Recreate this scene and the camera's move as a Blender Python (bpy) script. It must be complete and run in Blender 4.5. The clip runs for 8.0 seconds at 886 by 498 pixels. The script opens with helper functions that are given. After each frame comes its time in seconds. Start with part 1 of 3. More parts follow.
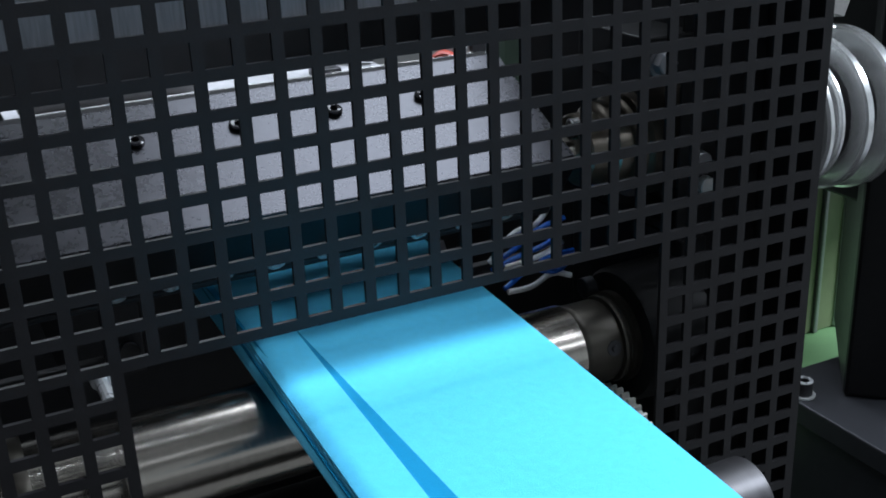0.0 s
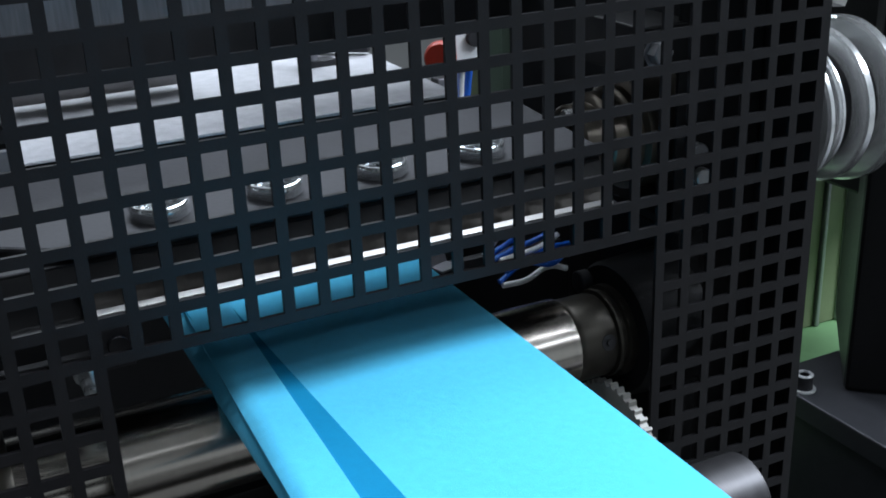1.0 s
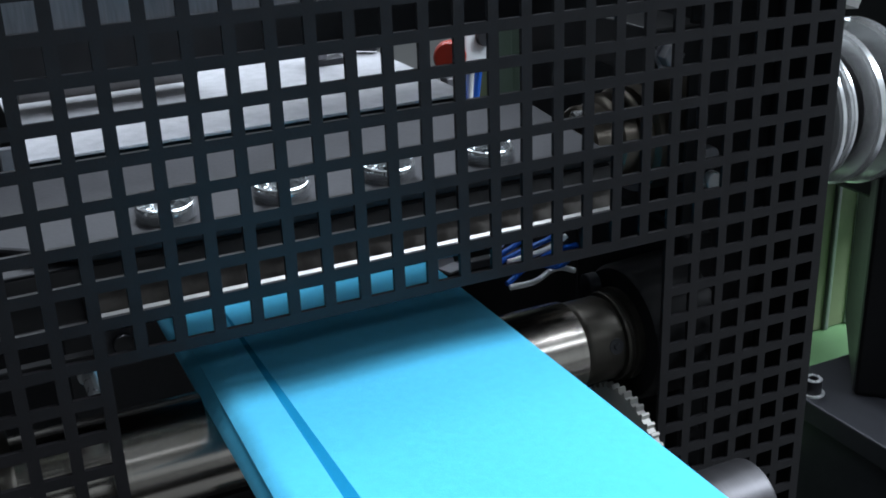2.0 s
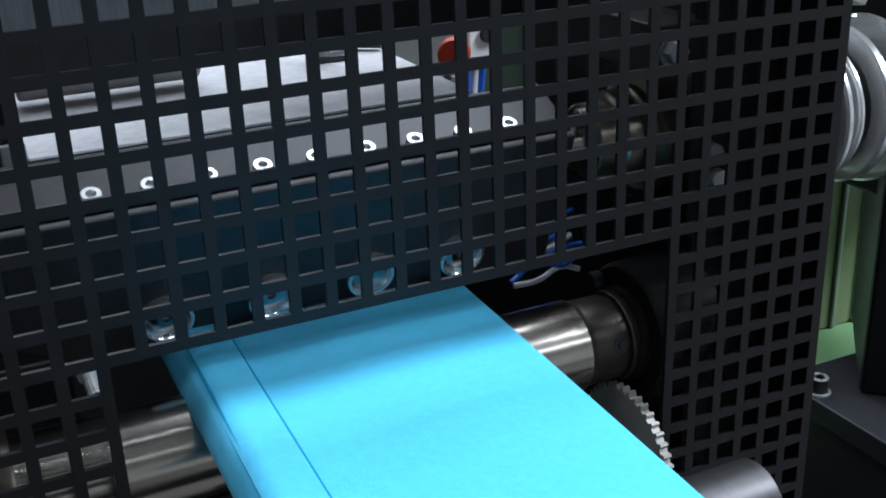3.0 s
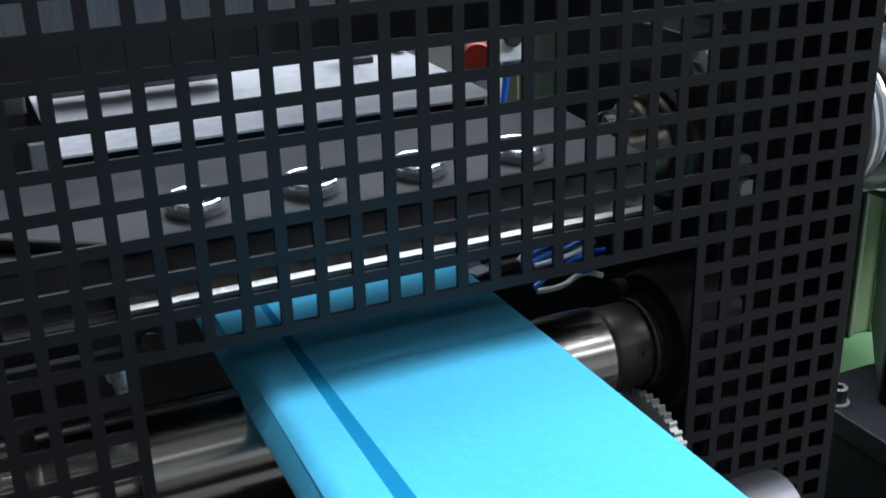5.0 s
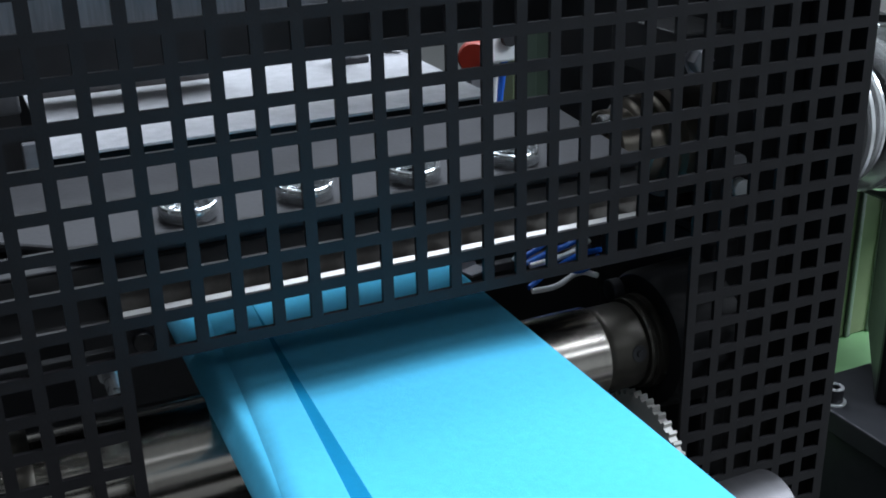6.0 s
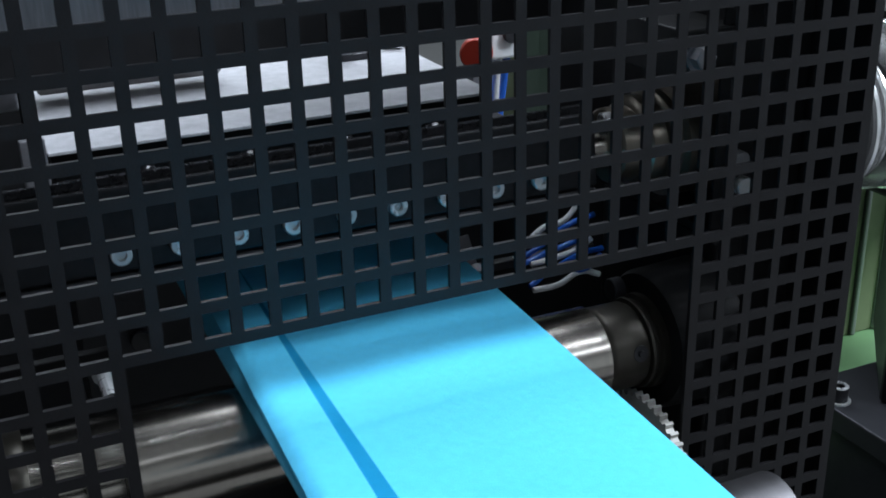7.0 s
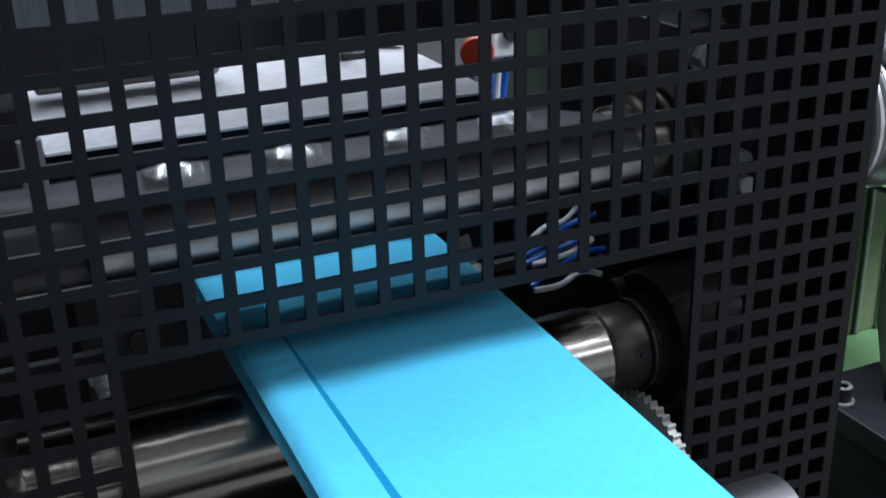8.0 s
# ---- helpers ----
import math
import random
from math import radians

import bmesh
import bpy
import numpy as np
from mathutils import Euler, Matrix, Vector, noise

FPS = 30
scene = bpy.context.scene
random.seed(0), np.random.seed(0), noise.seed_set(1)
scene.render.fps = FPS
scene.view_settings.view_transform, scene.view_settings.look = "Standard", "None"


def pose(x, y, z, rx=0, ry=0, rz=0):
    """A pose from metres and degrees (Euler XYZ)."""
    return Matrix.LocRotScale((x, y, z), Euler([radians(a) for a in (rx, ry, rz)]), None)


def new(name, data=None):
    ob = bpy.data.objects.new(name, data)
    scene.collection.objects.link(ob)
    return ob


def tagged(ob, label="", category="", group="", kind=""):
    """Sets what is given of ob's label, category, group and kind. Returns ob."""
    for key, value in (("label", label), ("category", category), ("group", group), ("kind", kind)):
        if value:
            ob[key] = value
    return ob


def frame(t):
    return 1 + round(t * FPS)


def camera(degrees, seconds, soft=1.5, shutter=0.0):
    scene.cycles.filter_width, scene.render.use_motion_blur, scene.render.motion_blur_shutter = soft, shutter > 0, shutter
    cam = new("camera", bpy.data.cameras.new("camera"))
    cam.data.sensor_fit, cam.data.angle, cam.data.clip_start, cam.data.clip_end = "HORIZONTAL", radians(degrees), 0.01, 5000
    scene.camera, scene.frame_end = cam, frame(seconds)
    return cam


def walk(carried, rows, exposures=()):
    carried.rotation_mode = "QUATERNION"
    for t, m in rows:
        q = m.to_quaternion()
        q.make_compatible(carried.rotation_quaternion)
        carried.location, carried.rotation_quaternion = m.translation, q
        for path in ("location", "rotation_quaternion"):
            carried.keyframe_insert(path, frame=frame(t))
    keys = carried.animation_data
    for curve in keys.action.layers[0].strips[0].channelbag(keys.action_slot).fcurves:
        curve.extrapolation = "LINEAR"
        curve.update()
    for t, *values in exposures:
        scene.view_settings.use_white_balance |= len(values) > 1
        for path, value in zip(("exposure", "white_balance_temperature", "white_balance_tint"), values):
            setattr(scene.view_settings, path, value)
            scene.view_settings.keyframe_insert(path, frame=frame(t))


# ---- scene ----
# World: x along the guard, y away from the camera, z up; the guard's front face lies at y = 0.
ZM = 1.10                                       # height of the guard's reference row of holes
cam = camera(43.26, 8.0, 1.75, 0.4)
walk(cam, [
    (0.0, pose(-0.0439, -0.3923, 1.2102, 68.243, 2.200, -26.709)),
    (0.5, pose(-0.0386, -0.3897, 1.2081, 67.947, 2.249, -26.340)),
    (1.0, pose(-0.0355, -0.3885, 1.2072, 67.875, 2.275, -26.504)),
    (1.5, pose(-0.0347, -0.3867, 1.2079, 67.866, 1.984, -26.117)),
    (3.0, pose(-0.0302, -0.3824, 1.2065, 67.650, 2.043, -25.604)),
    (3.5, pose(-0.0332, -0.3811, 1.2082, 67.825, 1.598, -25.331)),
    (4.0, pose(-0.0365, -0.3805, 1.2095, 67.866, 1.390, -24.772)),
    (4.5, pose(-0.0363, -0.3792, 1.2091, 67.748, 1.401, -24.655)),
    (6.0, pose(-0.0335, -0.3793, 1.2086, 67.664, 1.340, -24.710)),
    (6.5, pose(-0.0306, -0.3771, 1.2081, 67.588, 1.445, -24.409)),
    (7.0, pose(-0.0286, -0.3757, 1.2080, 67.449, 1.391, -24.413)),
    (7.5, pose(-0.0276, -0.3746, 1.2076, 67.391, 1.470, -24.234)),
    (8.0, pose(-0.0257, -0.3721, 1.2069, 67.395, 1.538, -24.334)),
])

# ---- light ----
world = bpy.data.worlds.new("hall")
scene.world = world
world.use_nodes = True
world.node_tree.nodes["Background"].inputs[0].default_value = (0.55, 0.65, 0.8, 1)
world.node_tree.nodes["Background"].inputs[1].default_value = 0.012
scene.view_settings.exposure = 0.0


def tube_lamp(x, y, z, sx, sy, watts, turn=0):
    data = bpy.data.lights.new("ceiling_lamp", "AREA")
    data.shape, data.size, data.size_y, data.energy = "RECTANGLE", sx, sy, watts
    data.color = (0.81, 0.905, 1.03)
    lamp = new("ceiling_lamp", data)
    lamp.matrix_basis = pose(x, y, z, turn, 0, 0)


tube_lamp(1.20, 0.62, 3.05, 1.3, 1.1, 56)
tube_lamp(2.45, -0.85, 3.02, 1.4, 1.1, 235)
for y in (-0.95, -0.55, -0.20):
    tube_lamp(0.02, y, 3.02, 0.8, 0.045, 5.5)
tube_lamp(0.9, 1.60, 3.05, 1.5, 0.30, 34)
for x, y, watts in ((-2.4, -0.6, 4), (-2.4, 2.2, 8), (0.1, 2.6, 32), (2.6, 2.2, 30), (-2.4, -3.2, 5), (0.1, -3.2, 3), (2.4, -3.0, 20)):
    tube_lamp(x, y, 3.05, 1.5, 0.30, watts)

# ---- materials ----


def mat(name, base, rough=0.5, metal=0.0, grain=200.0, vary=0.15, bump=0.05, stretch=(1, 1, 1), wear=None, sheen=0.0, spec=0.5):
    """A surface with fine grain and broad stains: base colour varied at two scales, roughness varied too."""
    m = bpy.data.materials.new(name)
    m.use_nodes = True
    nt = m.node_tree
    b = nt.nodes["Principled BSDF"]
    tc = nt.nodes.new("ShaderNodeTexCoord")
    mp = nt.nodes.new("ShaderNodeMapping")
    mp.inputs["Scale"].default_value = stretch
    nt.links.new(tc.outputs["Object"], mp.inputs[0])
    fine = nt.nodes.new("ShaderNodeTexNoise")
    fine.inputs["Scale"].default_value, fine.inputs["Detail"].default_value = grain, 6
    broad = nt.nodes.new("ShaderNodeTexNoise")
    broad.inputs["Scale"].default_value, broad.inputs["Detail"].default_value = grain / 9, 4
    nt.links.new(mp.outputs[0], fine.inputs[0])
    nt.links.new(mp.outputs[0], broad.inputs[0])
    add = nt.nodes.new("ShaderNodeMath")
    add.operation = "ADD"
    nt.links.new(fine.outputs[0], add.inputs[0])
    nt.links.new(broad.outputs[0], add.inputs[1])
    ramp = nt.nodes.new("ShaderNodeValToRGB")
    lo = tuple(c * (1 - vary) for c in base)
    hi = tuple(min(1, c * (1 + vary)) for c in (wear or base))
    ramp.color_ramp.elements[0].color, ramp.color_ramp.elements[1].color = (*lo, 1), (*hi, 1)
    ramp.color_ramp.elements[0].position, ramp.color_ramp.elements[1].position = 0.3, 0.7
    half = nt.nodes.new("ShaderNodeMath")
    half.operation, half.inputs[1].default_value = "MULTIPLY", 0.5
    nt.links.new(add.outputs[0], half.inputs[0])
    nt.links.new(half.outputs[0], ramp.inputs[0])
    nt.links.new(ramp.outputs[0], b.inputs["Base Color"])
    rr = nt.nodes.new("ShaderNodeMapRange")
    rr.inputs["To Min"].default_value, rr.inputs["To Max"].default_value = max(0.03, rough - 0.1), min(1, rough + 0.1)
    nt.links.new(half.outputs[0], rr.inputs[0])
    nt.links.new(rr.outputs[0], b.inputs["Roughness"])
    b.inputs["Metallic"].default_value = metal
    b.inputs["Specular IOR Level"].default_value = spec
    if sheen:
        b.inputs["Sheen Weight"].default_value = sheen
    if bump:
        bp = nt.nodes.new("ShaderNodeBump")
        bp.inputs["Strength"].default_value, bp.inputs["Distance"].default_value = bump, 0.001
        nt.links.new(half.outputs[0], bp.inputs["Height"])
        nt.links.new(bp.outputs[0], b.inputs["Normal"])
    return m


BLACK_COAT = mat("black_powder_coat", (0.0066, 0.0062, 0.0070), 0.45, 0, 900, 0.3, 0.15, spec=0.24)
INNER_BLACK = mat("inner_black_paint", (0.009, 0.009, 0.0098), 0.6, 0, 120, 0.3, 0.05, spec=0.2)
OILY_BLACK = mat("oily_black_steel", (0.012, 0.012, 0.014), 0.18, 0.3, 200, 0.2, 0.02)
BLACK_PAINT = mat("black_paint", (0.006, 0.006, 0.0066), 0.5, 0, 120, 0.3, 0.05, spec=0.2)
BLACK_OXIDE = mat("black_oxide_steel", (0.03, 0.03, 0.034), 0.42, 0.4, 300, 0.3, 0.05)
STEEL = mat("turned_steel", (0.42, 0.385, 0.345), 0.2, 1, 60, 0.12, 0.04, (60, 1, 1))
BRIGHT_STEEL = mat("polished_steel", (0.75, 0.75, 0.75), 0.22, 0.85, 120, 0.08, 0.02)
DULL_STEEL = mat("ground_steel", (0.30, 0.30, 0.32), 0.45, 0.85, 250, 0.15, 0.08)
GREY_PLATE = mat("grey_plate", (0.034, 0.034, 0.038), 0.28, 1.0, 400, 0.14, 0.03)
CLAMP_PLATE = mat("clamp_plate_steel", (0.038, 0.038, 0.042), 0.56, 0.6, 500, 0.3, 0.15)
CORE_STEEL = mat("machined_dark_steel", (0.017, 0.017, 0.019), 0.42, 0.7, 300, 0.3, 0.08)
DISC_STEEL = mat("pale_disc_steel", (0.50, 0.53, 0.55), 0.16, 1, 300, 0.12, 0.05)
CUP_STEEL = mat("polished_cup_steel", (0.85, 0.87, 0.88), 0.16, 0.85, 150, 0.06, 0.02)
ALU = mat("brushed_aluminium", (0.40, 0.40, 0.42), 0.6, 0.1, 1100, 0.22, 0.2)
ZINC = mat("zinc_plated_steel", (0.62, 0.63, 0.64), 0.28, 0.55, 150, 0.06, 0.02)
BLADE = mat("ground_blade_steel", (0.38, 0.37, 0.36), 0.30, 0.75, 600, 0.12, 0.06)
STRIP_STEEL = mat("brown_ground_steel", (0.06, 0.055, 0.05), 0.36, 0.8, 500, 0.2, 0.08)
BAR_STEEL = mat("dull_bar_steel", (0.23, 0.24, 0.265), 0.5, 0.2, 60, 0.35, 0.12, (14, 1, 1))
GUIDE_STEEL = mat("worn_guide_steel", (0.060, 0.058, 0.061), 0.42, 0.7, 60, 0.2, 0.06, (30, 1, 1))
COLLAR_STEEL = mat("browned_steel", (0.055, 0.050, 0.042), 0.36, 0.8, 120, 0.3, 0.05)
BEARING_STEEL = mat("oily_bearing_steel", (0.20, 0.175, 0.145), 0.30, 0.85, 120, 0.3, 0.05)
DARK_PLATE = mat("dark_grey_steel", (0.03, 0.031, 0.036), 0.5, 0.3, 90, 0.25, 0.08, spec=0.4)
PULLEY_STEEL = mat("mirror_steel", (0.84, 0.85, 0.85), 0.22, 0.78, 120, 0.06, 0.02)
DARK_GREEN = mat("dark_green_paint", (0.030, 0.050, 0.034), 0.5, 0, 60, 0.12, 0.02)
GREY_RUBBER = mat("grey_rubber", (0.33, 0.32, 0.31), 0.6, 0, 300, 0.1, 0.05)
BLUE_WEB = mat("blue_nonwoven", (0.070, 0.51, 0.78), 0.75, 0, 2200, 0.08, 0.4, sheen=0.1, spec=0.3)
# Same cloth as BLUE_WEB; the shade inside the fold is put into its colour.
BLUE_SHADED = mat("blue_nonwoven_shaded", (0.004, 0.21, 0.40), 0.8, 0, 2200, 0.06, 0.3, spec=0.15)
BLUE_TUBE = mat("blue_tube", (0.02, 0.12, 0.55), 0.2, 0, 80, 0.2, 0.0)
NYLON = mat("white_nylon", (0.36, 0.35, 0.32), 0.5, 0, 200, 0.1, 0.05)
RED = mat("red_plastic", (0.34, 0.03, 0.015), 0.4, 0, 150, 0.1, 0.02)
WHITE = mat("white_plastic", (0.75, 0.77, 0.78), 0.4, 0, 150, 0.06, 0.02)
GREEN = mat("green_paint", (0.17, 0.34, 0.15), 0.5, 0, 60, 0.1, 0.02)
GREEN_GREY = mat("green_grey_paint", (0.20, 0.24, 0.13), 0.5, 0, 60, 0.12, 0.02)
CONCRETE = mat("concrete", (0.10, 0.10, 0.096), 0.7, 0, 8, 0.15, 0.1)
PLASTER = mat("plaster", (0.55, 0.56, 0.55), 0.8, 0, 12, 0.06, 0.05)

# ---- builders ----


def part(name, bm, material, parent=None, label=""):
    me = bpy.data.meshes.new(name)
    bmesh.ops.recalc_face_normals(bm, faces=bm.faces)
    bm.to_mesh(me)
    bm.free()
    me.materials.append(material)
    ob = new(name, me)
    ob.parent = parent
    if label:
        ob["label"] = label
    return ob


def smooth(ob, angle=35):
    for p in ob.data.polygons:
        p.use_smooth = True
    ob.data.set_sharp_from_angle(angle=radians(angle))
    return ob


def box(bm, x0, x1, y0, y1, z0, z1, bev=0.0008, m=None):
    r = bmesh.ops.create_cube(bm, size=1, matrix=Matrix.Translation(((x0 + x1) / 2, (y0 + y1) / 2, (z0 + z1) / 2)) @ Matrix.Diagonal((x1 - x0, y1 - y0, z1 - z0, 1)))
    vs = r["verts"]
    if bev:
        es = list({e for v in vs for e in v.link_edges})
        rb = bmesh.ops.bevel(bm, geom=es, offset=bev, segments=2, affect="EDGES", profile=0.5)
        vs = list({v for f in rb["faces"] for v in f.verts} | {v for v in vs if v.is_valid})
    if m is not None:
        bmesh.ops.transform(bm, matrix=m, verts=[v for v in vs if v.is_valid])
    return bm


def lathe(bm, profile, m=None, seg=40, close=True):
    """Turn (radius, along) pairs round the local x axis."""
    rings = []
    for r, a in profile:
        ring = []
        for i in range(seg):
            t = 2 * math.pi * i / seg
            v = Vector((a, r * math.cos(t), r * math.sin(t)))
            ring.append(bm.verts.new(m @ v if m else v))
        rings.append(ring)
    for a, b in zip(rings, rings[1:]):
        for i in range(seg):
            j = (i + 1) % seg
            bm.faces.new((a[i], a[j], b[j], b[i]))
    if close:
        bm.faces.new(rings[0])
        bm.faces.new(rings[-1])
    return bm


def prism(bm, outline, z0, z1, m):
    a = [bm.verts.new(m @ Vector((x, y, z0))) for x, y in outline]
    b = [bm.verts.new(m @ Vector((x, y, z1))) for x, y in outline]
    bm.faces.new(a)
    bm.faces.new(b)
    for i in range(len(outline)):
        j = (i + 1) % len(outline)
        bm.faces.new((a[i], a[j], b[j], b[i]))
    bmesh.ops.bevel(bm, geom=bm.edges[:], offset=0.0015, segments=2, affect="EDGES", profile=0.5)
    return bm


def bar_profile(r, x0, x1, c=0.001):
    return [(r - c, x0), (r, x0 + c), (r, x1 - c), (r - c, x1)]


def lattice(bm, xs, zs, solid, y0, y1):
    """A sheet between y0 and y1 cut into cells by xs and zs; solid(i, j) tells which cells are metal."""
    nx, nz = len(xs), len(zs)
    front, back = {}, {}

    def vert(store, i, j, y):
        if (i, j) not in store:
            store[i, j] = bm.verts.new((xs[i], y, zs[j]))
        return store[i, j]

    def is_solid(i, j):
        return 0 <= i < nx - 1 and 0 <= j < nz - 1 and solid(i, j)
    for i in range(nx - 1):
        for j in range(nz - 1):
            if not is_solid(i, j):
                continue
            c = ((i, j), (i + 1, j), (i + 1, j + 1), (i, j + 1))
            bm.faces.new([vert(front, a, b, y0) for a, b in c])
            bm.faces.new([vert(back, a, b, y1) for a, b in reversed(c)])
            for (di, dj), (p, q) in (((0, -1), (0, 1)), ((1, 0), (1, 2)), ((0, 1), (2, 3)), ((-1, 0), (3, 0))):
                if not is_solid(i + di, j + dj):
                    a, b = c[p], c[q]
                    bm.faces.new((vert(front, *a, y0), vert(back, *a, y1), vert(back, *b, y1), vert(front, *b, y0)))
    return bm


def thing(name, label, category, x=0.0, y=0.0, z=0.0, group="", kind=""):
    ob = new(name)
    ob.empty_display_size = 0.02
    ob.matrix_basis = pose(x, y, z)
    return tagged(ob, label, category, group, kind)


# ---- the hall ----


def hall():
    bm = bmesh.new()
    box(bm, -5, 5, -5, 5, -0.1, 0, 0)
    tagged(part("floor", bm, CONCRETE), "dark grey concrete workshop floor", "floor", kind="structure")
    for n, b in (("wall_north", (-5, 5, 5, 5.2)), ("wall_south", (-5, 5, -5.2, -5)), ("wall_east", (5, 5.2, -5.2, 5.2)), ("wall_west", (-5.2, -5, -5.2, 5.2))):
        bm = bmesh.new()
        box(bm, *b, 0, 3.2, 0)
        tagged(part(n, bm, PLASTER), "plain painted workshop wall", "wall", kind="structure")
    bm = bmesh.new()
    box(bm, -5.2, 5.2, -5.2, 5.2, 3.2, 3.3, 0)
    tagged(part("ceiling", bm, PLASTER), "plain pale workshop ceiling", "ceiling", kind="structure")


# ---- the guard ----
PITCH, HOLE = 0.015, 0.0103
COLS, ROWS = range(-8, 24), range(-9, 19)


def guard():
    g = thing("machine_guard", "black perforated steel machine guard with square holes", "guard", 0, 0, ZM)
    h = HOLE / 2
    xs, zs = [COLS[0] * PITCH - 0.012], []
    for c in COLS:
        xs += [c * PITCH - h, c * PITCH + h]
    xs.append(0.3556)
    for r in reversed(ROWS):
        zs += [-r * PITCH - h, -r * PITCH + h]
    zs = [zs[0] - 0.012] + zs + [zs[-1] + 0.012]

    def solid(i, j):
        cx, cz = (xs[i] + xs[i + 1]) / 2, (zs[j] + zs[j + 1]) / 2
        if 0.0085 < cx < 0.2620 and cz < -0.0838:
            return False
        return not (i % 2 == 1 and j % 2 == 1)
    bm = bmesh.new()
    lattice(bm, xs, zs, solid, 0.0, 0.002)
    part("perforated_panel", bm, BLACK_COAT, g)
    bm = bmesh.new()
    box(bm, 0.3538, 0.3558, 0.0022, 0.245, zs[0], zs[-1], 0.0004)
    part("return_flange", bm, BLACK_COAT, g)
    for x, z in ((0.308, 0.120), (0.308, -0.245), (-0.112, 0.120), (-0.112, -0.245)):
        bm = bmesh.new()
        lathe(bm, bar_profile(0.005, 0.0022, 0.0348, 0.0005), pose(x, 0, z, 0, 0, 90), 16)
        smooth(part("standoff", bm, INNER_BLACK, g))
    bm = bmesh.new()
    lathe(bm, [(0.0015, 0.0022), (0.0028, 0.0022), (0.0028, 0.022), (0.0042, 0.0225), (0.0042, 0.028), (0.0015, 0.0285)], pose(0.004, 0, -0.0975, 0, 0, 90), 12)
    part("panel_nut", bm, ZINC, g, "bright zinc nut")
    return g


# ---- the web ----
WEB_Z = ZM - 0.124


def sheet(bm, xs, ys, top, thick):
    """A sheet over a grid of xs and ys with the height top(x, y), thick deep."""
    up = [[bm.verts.new((x, y, top(x, y))) for y in ys] for x in xs]
    dn = [[bm.verts.new((x, y, top(x, y) - thick)) for y in ys] for x in xs]
    for i in range(len(xs) - 1):
        for j in range(len(ys) - 1):
            bm.faces.new((up[i][j], up[i + 1][j], up[i + 1][j + 1], up[i][j + 1]))
            bm.faces.new((dn[i][j], dn[i][j + 1], dn[i + 1][j + 1], dn[i + 1][j]))
    n, k = len(xs) - 1, len(ys) - 1
    for i in range(n):
        bm.faces.new((up[i][0], dn[i][0], dn[i + 1][0], up[i + 1][0]))
        bm.faces.new((up[i][k], up[i + 1][k], dn[i + 1][k], dn[i][k]))
    for j in range(k):
        bm.faces.new((up[0][j], up[0][j + 1], dn[0][j + 1], dn[0][j]))
        bm.faces.new((up[n][j], dn[n][j], dn[n][j + 1], up[n][j + 1]))
    return bm


def span(a, b, n):
    return [a + (b - a) * i / n for i in range(n + 1)]


def web():
    w = thing("folded_fabric_web", "bright blue folded nonwoven fabric web on a steel roller", "fabric", 0.12, -0.12, WEB_Z)
    ys = span(-0.20, 0.285, 50)
    bm = bmesh.new()
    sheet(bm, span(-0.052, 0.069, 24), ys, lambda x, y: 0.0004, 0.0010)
    smooth(part("lower_layer", bm, BLUE_SHADED, w, "inner layer of the fold, shaded deeper blue"))
    bm = bmesh.new()
    sheet(bm, span(-0.051, 0.070, 32), ys, lambda x, y: 0.0030 + 0.0016 * math.sin(9 * y + 20 * x) * math.sin(25 * (x + 0.048)), 0.0012)
    smooth(part("upper_layer", bm, BLUE_WEB, w))
    # the crease's shade is carried by this strip's deeper blue
    bm = bmesh.new()
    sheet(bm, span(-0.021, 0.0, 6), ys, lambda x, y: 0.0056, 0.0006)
    inner = smooth(part("inner_fold", bm, BLUE_SHADED, w, "inside of the side fold, shaded deeper blue"))
    bm = bmesh.new()
    sheet(bm, span(-0.021, 0.0, 12), ys, lambda x, y: 0.0070 - 0.0022 * (max(0, -0.014 - x) / 0.007) ** 2 + 0.0004 * math.sin(31 * y), 0.0010)
    flap = smooth(part("side_fold", bm, BLUE_WEB, w, "narrow folded side strip of the web"))
    bm = bmesh.new()
    sheet(bm, span(0.0, 0.020, 14), ys, lambda x, y: 0.0048 - 0.009 * (max(0, 0.0085 - x) / 0.0085) ** 2 + 0.0003 * math.sin(23 * y), 0.0010)
    edge = smooth(part("side_edge", bm, BLUE_WEB, w, "rounded outer edge of the side fold"))
    return w, inner, flap, edge


# ---- rollers and drive ----


